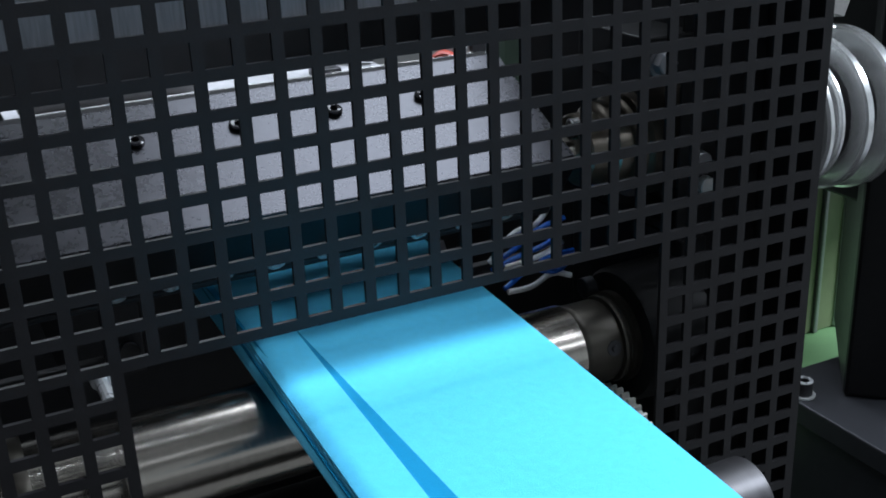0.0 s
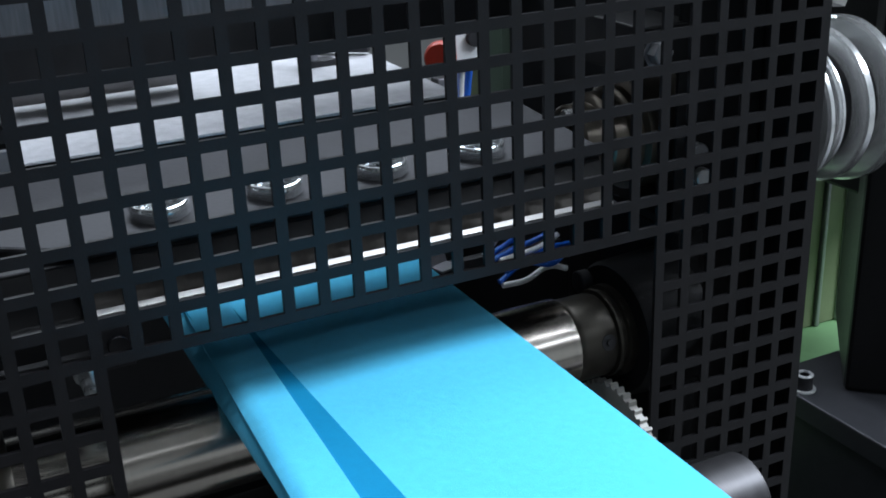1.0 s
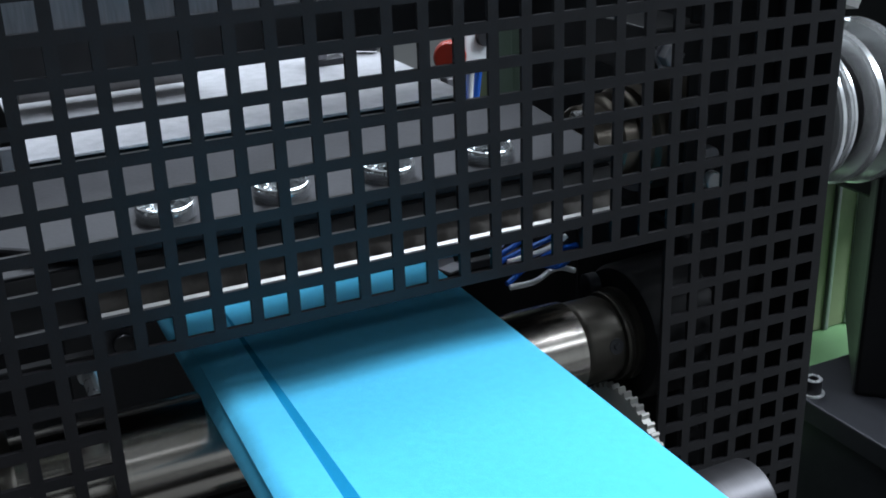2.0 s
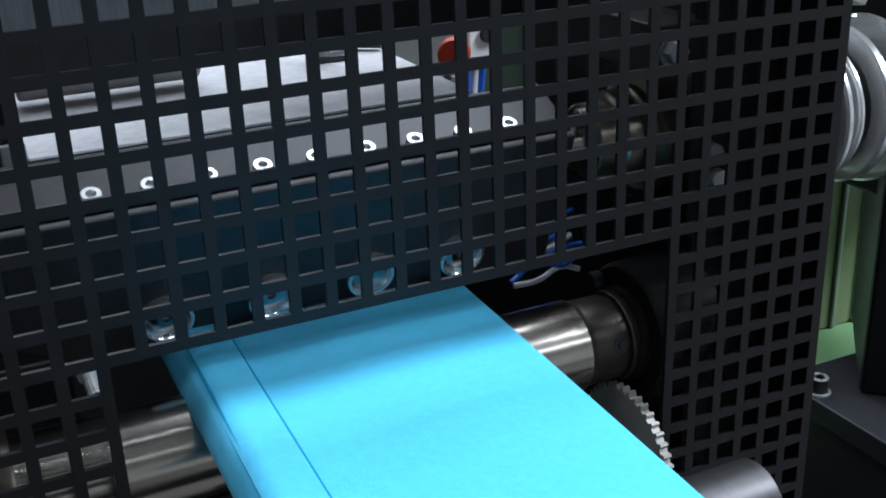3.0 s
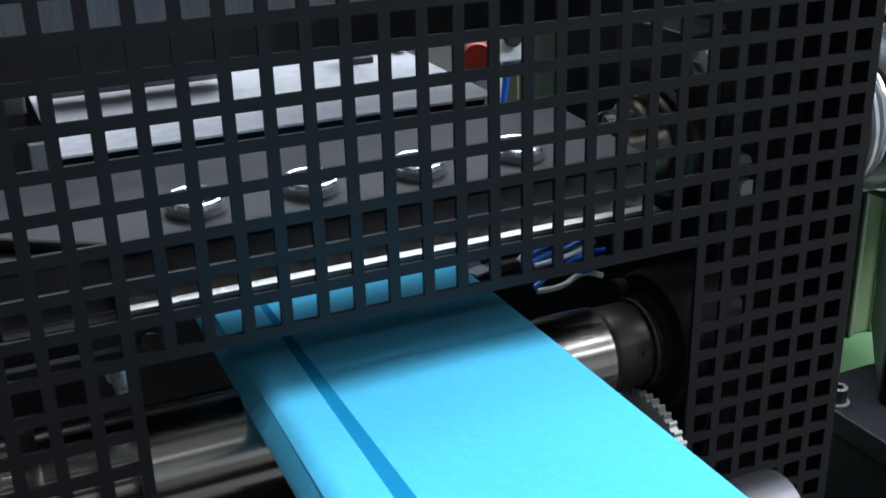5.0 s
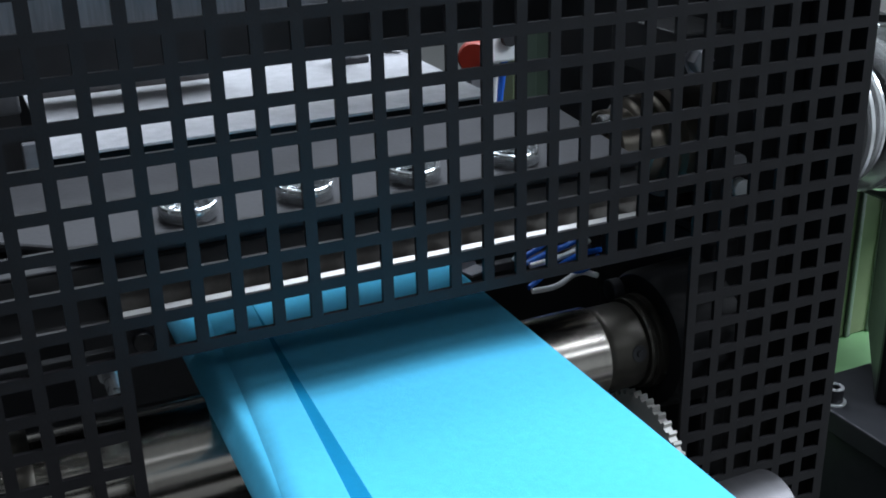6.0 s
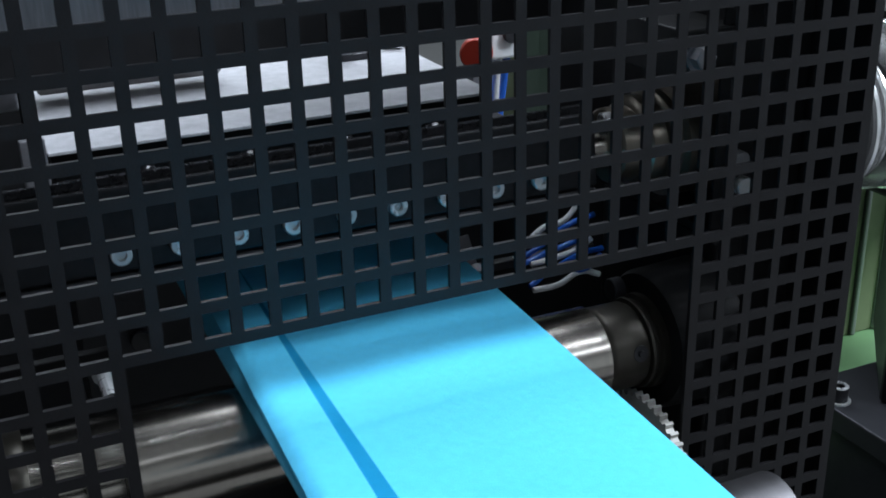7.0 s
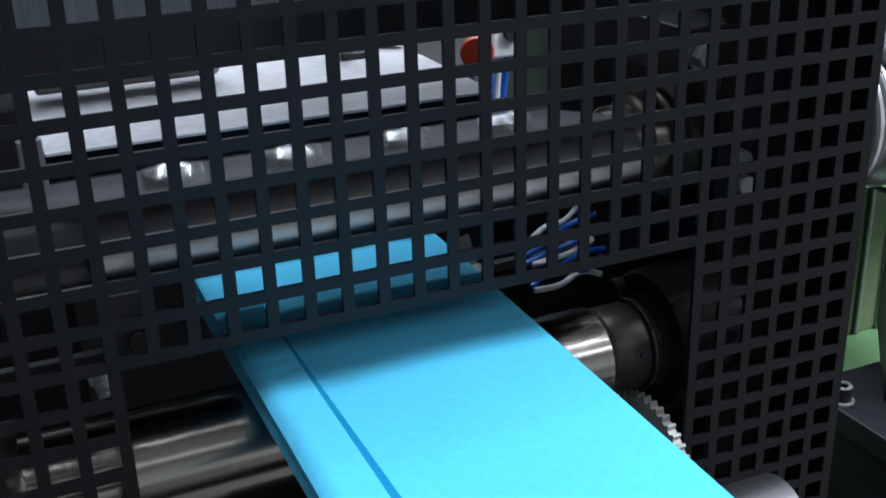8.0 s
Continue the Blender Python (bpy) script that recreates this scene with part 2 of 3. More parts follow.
def rollers():
    r = thing("anvil_roller", "polished steel anvil roller under the blue web", "roller", 0, 0.041, ZM - 0.1510)
    bm = bmesh.new()
    lathe(bm, [(0.010, -0.15), (0.010, -0.06), (0.0225, -0.06), (0.023, -0.0595), (0.023, 0.2320), (0.0225, 0.2325), (0.010, 0.2325), (0.010, 0.29)], seg=64)
    smooth(part("roller_body", bm, STEEL, r))
    bm = bmesh.new()
    lathe(bm, [(0.012, 0.2326), (0.0200, 0.2328), (0.0212, 0.2345), (0.0216, 0.2365), (0.0216, 0.2525), (0.0206, 0.2530), (0.0206, 0.2545), (0.0226, 0.2550), (0.0230, 0.2565), (0.0218, 0.2580), (0.0218, 0.2595), (0.0240, 0.2602), (0.0240, 0.2650), (0.012, 0.2652)], seg=56)
    left = bmesh.new()
    lathe(left, [(0.0232, -0.040), (0.0265, -0.040), (0.0272, -0.039), (0.0272, -0.030), (0.0265, -0.029), (0.0232, -0.029)], seg=56)
    smooth(part("end_collar", left, COLLAR_STEEL, r, "browned steel end collar"))
    c = smooth(part("shaft_collar", bm, COLLAR_STEEL, r, "dark steel clamping collar"))
    bm = bmesh.new()
    lathe(bm, [(0.0015, 0.0012), (0.0018, 0.0002), (0.0040, 0.0002), (0.0042, -0.001)], pose(0.2485, 0, 0) @ pose(0, 0, 0, 76, 0, 0) @ pose(0, 0, 0.0217, 0, -90, 0), 20)
    smooth(part("set_screw", bm, BLACK_OXIDE, c))

    f = thing("bearing_housing", "black cast bearing housing bolted to the side plate", "bearing", 0.2640, 0.041, ZM - 0.1510)
    bm = bmesh.new()
    lathe(bm, [(0.02, 0), (0.0335, 0.0), (0.0355, 0.003), (0.0365, 0.036), (0.02, 0.036)], seg=48)
    smooth(part("housing_body", bm, BLACK_PAINT, f))
    for a in (40, 320):
        bm = bmesh.new()
        t = radians(a)
        lathe(bm, [(0.002, -0.006), (0.0055, -0.006), (0.006, -0.0055), (0.006, 0.0)], pose(0, 0.0295 * math.cos(t), 0.0295 * math.sin(t)), 20)
        smooth(part("housing_bolt", bm, BLACK_OXIDE, f))

    gear = thing("spur_gear", "pale nylon spur gear below the web", "gear", 0.2535, 0.020, ZM - 0.2095)
    bm = bmesh.new()
    n, ro, ri = 44, 0.0385, 0.0362
    prof = []
    for i in range(n):
        for k, rad in ((0, ri), (0.22, ri), (0.38, ro), (0.62, ro), (0.78, ri)):
            t = 2 * math.pi * (i + k) / n
            prof.append((rad * math.cos(t), rad * math.sin(t)))
    a = [bm.verts.new((-0.0022, y, z)) for y, z in prof]
    b = [bm.verts.new((0.0022, y, z)) for y, z in prof]
    bm.faces.new(a)
    bm.faces.new(list(reversed(b)))
    for i in range(len(prof)):
        j = (i + 1) % len(prof)
        bm.faces.new((a[i], b[i], b[j], a[j]))
    part("toothed_rim", bm, NYLON, gear)
    bm = bmesh.new()
    lathe(bm, bar_profile(0.009, -0.2, 0.003), seg=28)
    smooth(part("gear_shaft", bm, STEEL, gear))

    s = thing("guide_roller", "bare steel guide roller with a turned end", "roller", -0.016, -0.045, ZM - 0.2060)
    bm = bmesh.new()
    lathe(bm, [(0.019, -0.1), (0.02, -0.099), (0.02, 0.2975), (0.0185, 0.299), (0.006, 0.299), (0.006, 0.297)], seg=56)
    smooth(part("roller_body", bm, GUIDE_STEEL, s))
    return r, gear


# ---- the rotor ----


def socket_screw(parent, m, r=0.004, h=0.004, material=None):
    bm = bmesh.new()
    lathe(bm, [(r * 0.5, h * 0.35), (r * 0.52, h), (r * 0.92, h), (r, h * 0.9), (r, 0)], m @ pose(0, 0, 0, 0, -90, 0), 20)
    return smooth(part("socket_screw", bm, material or ZINC, parent))


AXIS_Y, AXIS_Z = 0.0797, -0.0602               # the rotary knife's shaft


def along_x(bm, outline, x0, x1, bev=0.0008):
    """A bar from x0 to x1 with the section outline of (y, z) pairs."""
    a = [bm.verts.new((x0, y, z)) for y, z in outline]
    b = [bm.verts.new((x1, y, z)) for y, z in outline]
    bm.faces.new(a)
    bm.faces.new(b)
    for i in range(len(outline)):
        j = (i + 1) % len(outline)
        bm.faces.new((a[i], a[j], b[j], b[i]))
    bmesh.ops.bevel(bm, geom=bm.edges[:], offset=bev, segments=2, affect="EDGES", profile=0.5)
    return bm


def rotor():
    """The knife bar about its shaft, in the pose in which it rests: the clamp plate with its cups faces up, the blade points along -y."""
    r = thing("rotary_knife", "dark steel rotary knife bar with clamped blade", "rotary knife", 0, AXIS_Y, ZM + AXIS_Z)
    x0, x1 = -0.034, 0.243
    bm = bmesh.new()
    along_x(bm, [(-0.0580, -0.0169), (0.0277, -0.0169), (0.0205, 0.0174), (-0.0590, 0.0064)], x0, x1, 0.0010)
    core = part("core_bar", bm, CORE_STEEL, r, "dark machined bar with a row of screws")
    bm = bmesh.new()
    box(bm, x0, x1, -0.0610, 0.0245, -0.0216, -0.0171, 0.0007)
    lower = part("back_plate", bm, GREY_PLATE, r, "flat grey steel back plate with black bolts")
    bm = bmesh.new()
    along_x(bm, [(-0.0592, 0.0055), (-0.0582, -0.0168), (-0.0655, -0.0168), (-0.0745, -0.0129), (-0.0686, -0.0118), (-0.0648, -0.0034)], x0, x1, 0.0005)
    part("blade_holder", bm, BLACK_PAINT, r, "black blade holder")
    bm = bmesh.new()
    along_x(bm, [(-0.0700, -0.0106), (-0.0662, -0.0022), (-0.0644, -0.0030), (-0.0682, -0.0113)], 0.006, 0.238, 0.0003)
    part("blade_strip", bm, STRIP_STEEL, r, "brown ground steel clamping strip")
    bm = bmesh.new()
    box(bm, 0.006, 0.238, -0.0030, 0.0006, -0.0024, 0.0, 0.0003, pose(0, -0.0732, -0.0092, 22, 0, 0))
    part("blade", bm, BLADE, r, "bright ground steel blade")
    seat = pose(0, -0.041, 0.0143, 8, 0, 0)
    bm = bmesh.new()
    prism(bm, [(x0, 0.061), (x1, 0.061), (x1, -0.021), (0.010, -0.021), (x0, 0.006)], -0.0045, 0.0, seat)
    top = part("clamp_plate", bm, CLAMP_PLATE, r, "grey clamp plate with a cut corner")
    for i in range(4):
        at = seat @ pose(0.0449 + 0.0481 * i, 0, 0) @ pose(0, 0, 0, 0, -90, 0)
        bm = bmesh.new()
        lathe(bm, [(0.0080, 0.0002), (0.0090, 0.0024), (0.0096, 0.0050), (0.0101, 0.0059), (0.0108, 0.0062), (0.0115, 0.0059), (0.0120, 0.0050), (0.0122, 0.0033), (0.0118, 0.0018), (0.0118, 0.0002)], at, 40, False)
        cup = smooth(part("clamp_cup", bm, CUP_STEEL, top, "bright steel cup washer"))
        bm = bmesh.new()
        lathe(bm, [(0.0020, 0.0008), (0.0022, 0.0028), (0.0070, 0.0031), (0.0082, 0.0024), (0.0084, 0.0008)], at, 32)
        smooth(part("clamp_screw", bm, DISC_STEEL, cup, "flat steel clamp screw"))
    for i in range(4):
        bm = bmesh.new()
        lathe(bm, [(0.0016, -0.0004), (0.0019, 0.0022), (0.0034, 0.0026), (0.0042, 0.0020), (0.0044, 0.0)], pose(0.0447 + 0.0475 * i, -0.0349, -0.0216) @ pose(0, 0, 0, 0, 90, 0), 24)
        smooth(part("plate_bolt", bm, OILY_BLACK, lower, "oily black socket bolt"))
    for i in range(9):
        socket_screw(core, pose(0.0206 + 0.0239 * i, 0.0216, 0.0100, -78, 0, 0), 0.0043, 0.0035)
    bm = bmesh.new()
    lathe(bm, bar_profile(0.010, x1 + 0.0002, 0.290), None, 32)
    smooth(part("shaft_end", bm, STEEL, r))
    return r


def rotor_bearing():
    f = thing("rotor_bearing", "oily brown steel bearing collar on the side plate", "bearing", 0.2620, AXIS_Y, ZM + AXIS_Z)
    bm = bmesh.new()
    lathe(bm, [(0.0105, 0.0), (0.018, 0.0), (0.019, 0.001), (0.019, 0.012), (0.022, 0.013), (0.0235, 0.0145), (0.0235, 0.020), (0.021, 0.021), (0.021, 0.024), (0.0245, 0.025), (0.0255, 0.026), (0.0255, 0.0302), (0.030, 0.031), (0.030, 0.0602), (0.012, 0.0602)], seg=56)
    smooth(part("collar", bm, BEARING_STEEL, f))
    bm = bmesh.new()
    lathe(bm, [(0.001, -0.005), (0.0035, -0.005), (0.004, -0.0045), (0.004, 0.0)], pose(0.0, -0.004, 0.0145), 18)
    smooth(part("retaining_screw", bm, BRIGHT_STEEL, f))


# ---- machine behind the guard ----


def inner_machine():
    t = thing("feed_table", "pale aluminium feed table behind the rotary knife", "table", 0, 0, ZM - 0.060)
    bm = bmesh.new()
    box(bm, 0.009, 0.262, 0.203, 0.46, -0.0020, 0.0, 0.0005)
    part("tabletop", bm, ALU, t)
    bm = bmesh.new()
    box(bm, 0.011, 0.260, 0.214, 0.45, -0.16, -0.0022, 0.0008)
    part("table_body", bm, INNER_BLACK, t)
    bm = bmesh.new()
    box(bm, -0.004, 0.0088, 0.2035, 0.2075, -0.030, 0.008, 0.0008)
    part("end_bracket", bm, DULL_STEEL, t, "bare steel end bracket")

    c = thing("feed_roller", "grey rubber feed roller lying above the table", "roller", 0, 0.312, ZM - 0.037)
    bm = bmesh.new()
    lathe(bm, bar_profile(0.0185, 0.016, 0.124, 0.0015), seg=40)
    smooth(part("rubber_sleeve", bm, GREY_RUBBER, c))
    bm = bmesh.new()
    lathe(bm, bar_profile(0.005, -0.02, 0.133, 0.0005), seg=20)
    smooth(part("roller_shaft", bm, STEEL, c))
    bm = bmesh.new()
    box(bm, -0.018, 0.004, -0.016, 0.016, -0.0228, 0.022, 0.0015)
    part("bearing_block", bm, DULL_STEEL, c, "grey steel bearing block")

    b = thing("cross_beam", "black painted steel cross beam", "beam", 0, 0.235, ZM - 0.019)
    bm = bmesh.new()
    box(bm, -0.1035, 0.330, -0.002, 0.02, -0.012, 0.11, 0.001)
    part("beam_body", bm, INNER_BLACK, b)
    u = thing("upper_bar", "grey steel bar above the rotary knife", "bar", 0, 0.030, ZM + 0.0315)
    bm = bmesh.new()
    box(bm, -0.1035, 0.322, 0.0, 0.0120, 0, 0.045, 0.0015)
    part("bar_body", bm, BAR_STEEL, u)
    bm = bmesh.new()
    box(bm, -0.1035, 0.322, -0.0022, -0.0002, 0.0005, 0.0035, 0.0004)
    part("bar_lip", bm, BAR_STEEL, u)

    for n, x in (("side_plate", 0.300), ("side_plate", -0.120)):
        s = thing(n, "black painted machine side plate", "side plate", x, 0, ZM)
        bm = bmesh.new()
        if x > 0:
            box(bm, 0, 0.016, 0.035, 0.138, -0.55, -0.1045, 0.001)
        else:
            box(bm, 0, 0.016, 0.035, 0.60, -0.55, 0.145, 0.001)
        part("plate_body", bm, INNER_BLACK, s)
        if x > 0:
            bm = bmesh.new()
            box(bm, 0.0225, 0.0385, 0.0425, 0.232, -0.0995, 0.145, 0.001)
            part("upper_plate", bm, INNER_BLACK, s)
            bm = bmesh.new()
            box(bm, 0.0, 0.0385, 0.0425, 0.232, -0.104, -0.0996, 0.001)
            part("plate_step", bm, INNER_BLACK, s)
            bm = bmesh.new()
            box(bm, 0, 0.016, 0.1385, 0.60, -0.55, -0.1045, 0.001)
            part("low_plate", bm, INNER_BLACK, s)
    s = thing("rear_panel", "black sheet panel closing the machine's back", "panel", 0, 0.585, ZM)
    bm = bmesh.new()
    box(bm, -0.135, 0.299, 0, 0.003, -0.55, -0.052, 0.0004)
    part("panel_sheet", bm, INNER_BLACK, s)
    s = thing("machine_pedestal", "black steel machine pedestal under the rollers", "pedestal", 0, 0, 0)
    bm = bmesh.new()
    box(bm, -0.120, 0.316, 0.035, 0.60, 0, 0.549, 0.002)
    part("base_body", bm, INNER_BLACK, s)


def inner_clutter():
    # small parts standing on the feed table
    k = thing("clamp_knob", "small steel clamp knob on the feed table", "knob", 0.213, 0.325, ZM - 0.060)
    bm = bmesh.new()
    lathe(bm, [(0.0050, 0), (0.0050, 0.016), (0.0085, 0.018), (0.0085, 0.030), (0.007, 0.032)], pose(0, 0, 0, 0, -90, 0), 28)
    smooth(part("knob_body", bm, DULL_STEEL, k))
    bm = bmesh.new()
    box(bm, -0.004, 0.016, -0.006, 0.006, 0.0, 0.0045, 0.0008)
    part("knob_foot", bm, BLACK_OXIDE, k)
    d = thing("guide_bracket", "dark angled guide bracket on the feed table", "bracket", 0.243, 0.350, ZM - 0.060)
    bm = bmesh.new()
    box(bm, -0.020, 0.022, -0.004, 0.004, 0.002, 0.014, 0.0008, pose(0, 0, 0, 0, 0, -38))
    part("bracket_arm", bm, BLACK_OXIDE, d)
    r = thing("red_clip", "red plastic guide clip beside the table", "clip", 0.313, 0.330, ZM - 0.076)
    bm = bmesh.new()
    lathe(bm, [(0.003, -0.005), (0.0105, -0.005), (0.0118, -0.003), (0.0118, 0.003), (0.0105, 0.005), (0.003, 0.005)], pose(0, 0, 0.008, 0, 0, 60), 28)
    smooth(part("clip_disc", bm, RED, r))
    bm = bmesh.new()
    box(bm, -0.006, 0.006, -0.006, 0.006, -0.12, -0.006, 0.001)
    part("clip_post", bm, DULL_STEEL, r)
    w = thing("sensor_block", "white plastic sensor block with blue leads", "sensor", 0.339, 0.345, ZM - 0.066)
    bm = bmesh.new()
    box(bm, -0.012, 0.012, -0.010, 0.010, -0.010, 0.018, 0.002)
    part("sensor_body", bm, WHITE, w)
    bm = bmesh.new()
    lathe(bm, [(0.002, -0.004), (0.006, -0.004), (0.0065, -0.003), (0.0065, 0.0)], pose(0.004, -0.010, 0.008, 0, 0, 90), 24)
    smooth(part("sensor_eye", bm, BLACK_OXIDE, w))
    for i in range(3):
        bm = bmesh.new()
        lathe(bm, bar_profile(0.0028, -0.060, 0.0, 0.0004), pose(-0.008 + 0.0075 * i, 0.002, -0.0102, 0, -90 + 4 * i, 0) @ pose(0, 0, 0, 0, 0, 0), 14)
        smooth(part("sensor_lead", bm, BLUE_TUBE if i != 1 else WHITE, w))
    for x, y in ((0.383, 0.400), (0.411, 0.420)):
        g = thing("frame_post", "dark green painted frame post with a light edge", "post", x, y, ZM - 0.30, "frame posts behind the table")
        bm = bmesh.new()
        box(bm, -0.003, 0.018, -0.004, 0.02, 0.3 - ZM, 0.6, 0.001)
        part("post_body", bm, DARK_GREEN, g)
        bm = bmesh.new()
        box(bm, -0.0060, -0.0032, -0.008, 0.016, 0.3 - ZM, 0.6, 0.0012)
        part("post_edge", bm, GREEN_GREY, g, "pale edge strip")
    # a bundle of loose blue tubing beside the web
    b = thing("blue_tubing", "bundle of shiny blue plastic tubing beside the web", "tubing", 0.268, 0.126, ZM - 0.153)
    rnd = random.Random(4)
    for i in range(7):
        cu = bpy.data.curves.new("tube", "CURVE")
        cu.dimensions, cu.bevel_depth, cu.bevel_resolution = "3D", 0.0017, 3
        sp = cu.splines.new("BEZIER")
        sp.bezier_points.add(3)
        for q, bp in enumerate(sp.bezier_points):
            bp.co = (-0.022 + 0.015 * q + rnd.uniform(-0.004, 0.004), -0.004 + 0.003 * i + rnd.uniform(-0.004, 0.004), 0.002 + 0.0055 * i * (0.4 + 0.25 * q) + rnd.uniform(-0.003, 0.003))
            bp.handle_left_type = bp.handle_right_type = "AUTO"
        me = bpy.data.meshes.new_from_object(bpy.data.objects.new("tube", cu))
        me.materials.clear()
        me.materials.append(BLUE_TUBE if i % 3 else WHITE)
        for poly in me.polygons:
            poly.use_smooth = True
        ob = new("tube", me)
        ob.parent = b
    g = thing("web_guide", "grey steel web guide tongue beside the fabric", "guide", 0.2175, 0.149, ZM - 0.139)
    bm = bmesh.new()
    box(bm, -0.007, 0.006, -0.0008, 0.0008, -0.004, 0.013, 0.0003, pose(0, 0, 0, -24, 0, 18))
    box(bm, -0.007, 0.006, -0.012, 0.001, -0.0048, -0.0034, 0.0003, pose(0, 0, 0, 0, 0, 18))
    part("guide_tongue", bm, DULL_STEEL, g)
    bm = bmesh.new()
    box(bm, -0.002, 0.0820, -0.003, 0.003, -0.010, -0.0049, 0.0006)
    part("guide_arm", bm, BLACK_OXIDE, g)
    e = thing("web_edge_guide", "grey steel web edge guide plate with a black bolt", "guide", 0.034, 0.160, ZM - 0.165)
    bm = bmesh.new()
    box(bm, -0.010, 0.010, -0.002, 0.002, 0.0, 0.041, 0.0008)
    plate = part("guide_plate", bm, CLAMP_PLATE, e)
    bm = bmesh.new()
    lathe(bm, [(0.002, -0.0060), (0.0052, -0.0060), (0.0056, -0.0055), (0.0056, -0.0021)], pose(0.002, 0, 0.014, 0, 0, 90), 20)
    smooth(part("guide_bolt", bm, OILY_BLACK, plate, "oily black bolt"))
    bm = bmesh.new()
    box(bm, -0.137, -0.0105, -0.003, 0.003, 0.004, 0.012, 0.0008)
    part("guide_arm", bm, INNER_BLACK, e)
    # dark cover behind the guard's solid side, with screw heads
    c = thing("inner_cover", "black sheet cover behind the guard", "cover", 0.300, 0.040, ZM)
    bm = bmesh.new()
    box(bm, 0, 0.052, 0, 0.002, -0.60, 0.145, 0.0004)
    part("cover_sheet", bm, INNER_BLACK, c)
    for x, z, m in ((0.016, -0.0775, ZINC), (0.012, -0.0635, DULL_STEEL), (0.004, -0.178, DULL_STEEL)):
        bm = bmesh.new()
        lathe(bm, [(0.0015, -0.005), (0.0045, -0.005), (0.005, -0.0045), (0.005, 0.0)], pose(x, 0, z, 0, 0, 90), 20)
        smooth(part("cover_screw", bm, m, c))
    h = thing("hex_bolt", "grey hexagon bolt on the inner bearing plate", "bolt", 0.2835, 0.036, ZM - 0.009)
    bm = bmesh.new()
    lathe(bm, [(0.005, -0.006), (0.0058, -0.0055), (0.0058, 0.0), (0.008, 0.0), (0.008, 0.0015)], pose(0, 0, 0, 0, 0, 90), 6)
    part("bolt_head", bm, DULL_STEEL, h)
    bm = bmesh.new()
    box(bm, -0.008, 0.024, 0.0018, 0.06, -0.012, 0.012, 0.001)
    part("bolt_bracket", bm, BLACK_PAINT, h)


def right_side():
    p = thing("drive_pulley", "polished steel grooved drive pulley", "pulley", 0.508, 0.20, ZM - 0.109)
    for n, a, w, rr in (("flange", 0.000, 0.006, 0.0565), ("flange", 0.017, 0.005, 0.050), ("flange", 0.034, 0.008, 0.0565), ("flange", 0.058, 0.010, 0.060)):
        bm = bmesh.new()
        lathe(bm, [(0.03, a), (rr - 0.002, a), (rr, a + 0.0015), (rr, a + w - 0.0015), (rr - 0.002, a + w), (0.03, a + w)], seg=72)
        smooth(part(n, bm, PULLEY_STEEL, p))
    bm = bmesh.new()
    lathe(bm, bar_profile(0.042, -0.02, 0.10, 0.002), seg=56)
    smooth(part("hub", bm, BLACK_PAINT, p, "dark grooved pulley hub"))
    e = thing("lever_end", "grey cast lever end above the pulley", "lever", 0.565, 0.205, ZM - 0.012)
    bm = bmesh.new()
    lathe(bm, [(0.006, -0.03), (0.013, -0.028), (0.014, 0.0), (0.010, 0.006), (0.010, 0.012), (0.014, 0.016), (0.014, 0.05)], pose(0, 0, 0, 0, -72, 0), 28)
    smooth(part("lever_body", bm, GREY_RUBBER, e))
    c = thing("motor_mount", "black painted motor mount with base plate", "machine column", 0.594, 0.230, ZM - 0.372)
    c.matrix_basis = pose(0.594, 0.230, ZM - 0.372, 0, 0, -42)
    flat = pose(0, 0, 0, 0, 0, 42)
    for n, inset, z0, z1 in (("base_plate", 0.0, -0.020, 0.0), ("support_panel", 0.004, -0.60, -0.0205)):
        bm = bmesh.new()
        prism(bm, [(-0.013 + inset, 0.038 - inset), (0.40, 0.038 - inset), (0.40, -0.36), (-0.008 + inset, -0.36)], z0, z1, flat)
        part(n, bm, DARK_PLATE, c, "dark grey steel base plate" if inset == 0 else "")
    bm = bmesh.new()
    box(bm, 0.032, 0.35, 0.002, 0.16, 0.0005, 0.7, 0.004)
    part("column", bm, BLACK_PAINT, c)
    up = Matrix.Scale(0.84, 4) @ pose(0, 0, 0, 0, -90, 0)
    bm = bmesh.new()
    lathe(bm, [(0.0088, 0.0022), (0.009, 0.003), (0.009, 0.0160), (0.0046, 0.0162), (0.0046, 0.010)], up, 32)
    bolt = smooth(part("socket_bolt", bm, BLACK_OXIDE, c, "black socket head bolt"))
    bm = bmesh.new()
    lathe(bm, [(0.0052, 0.0163), (0.0056, 0.0175), (0.0082, 0.0175), (0.0089, 0.0166), (0.0089, 0.0163)], up, 32, False)
    smooth(part("bolt_rim", bm, ZINC, bolt, "bright bolt rim"))
    bm = bmesh.new()
    lathe(bm, [(0.0092, 0.0), (0.0122, 0.0), (0.0122, 0.0016), (0.0118, 0.0021), (0.0092, 0.0021)], up, 32, False)
    smooth(part("washer", bm, ZINC, bolt, "bright steel washer"))
    h = thing("motor_housing", "black motor housing above the pulley", "housing", 0.652, 0.205, ZM - 0.214)
    bm = bmesh.new()
    box(bm, 0, 0.30, 0, 0.25, 0, 0.5, 0.003)
    part("housing_body", bm, BLACK_PAINT, h)
    g = thing("green_cabinet", "green painted cabinet behind the motor mount", "cabinet", 0.62, 0.36, ZM - 0.45)
    bm = bmesh.new()
    box(bm, -0.10, 0.5, -0.09, 0.5, -0.6, 0, 0.002)
    part("cabinet_body", bm, GREEN, g)
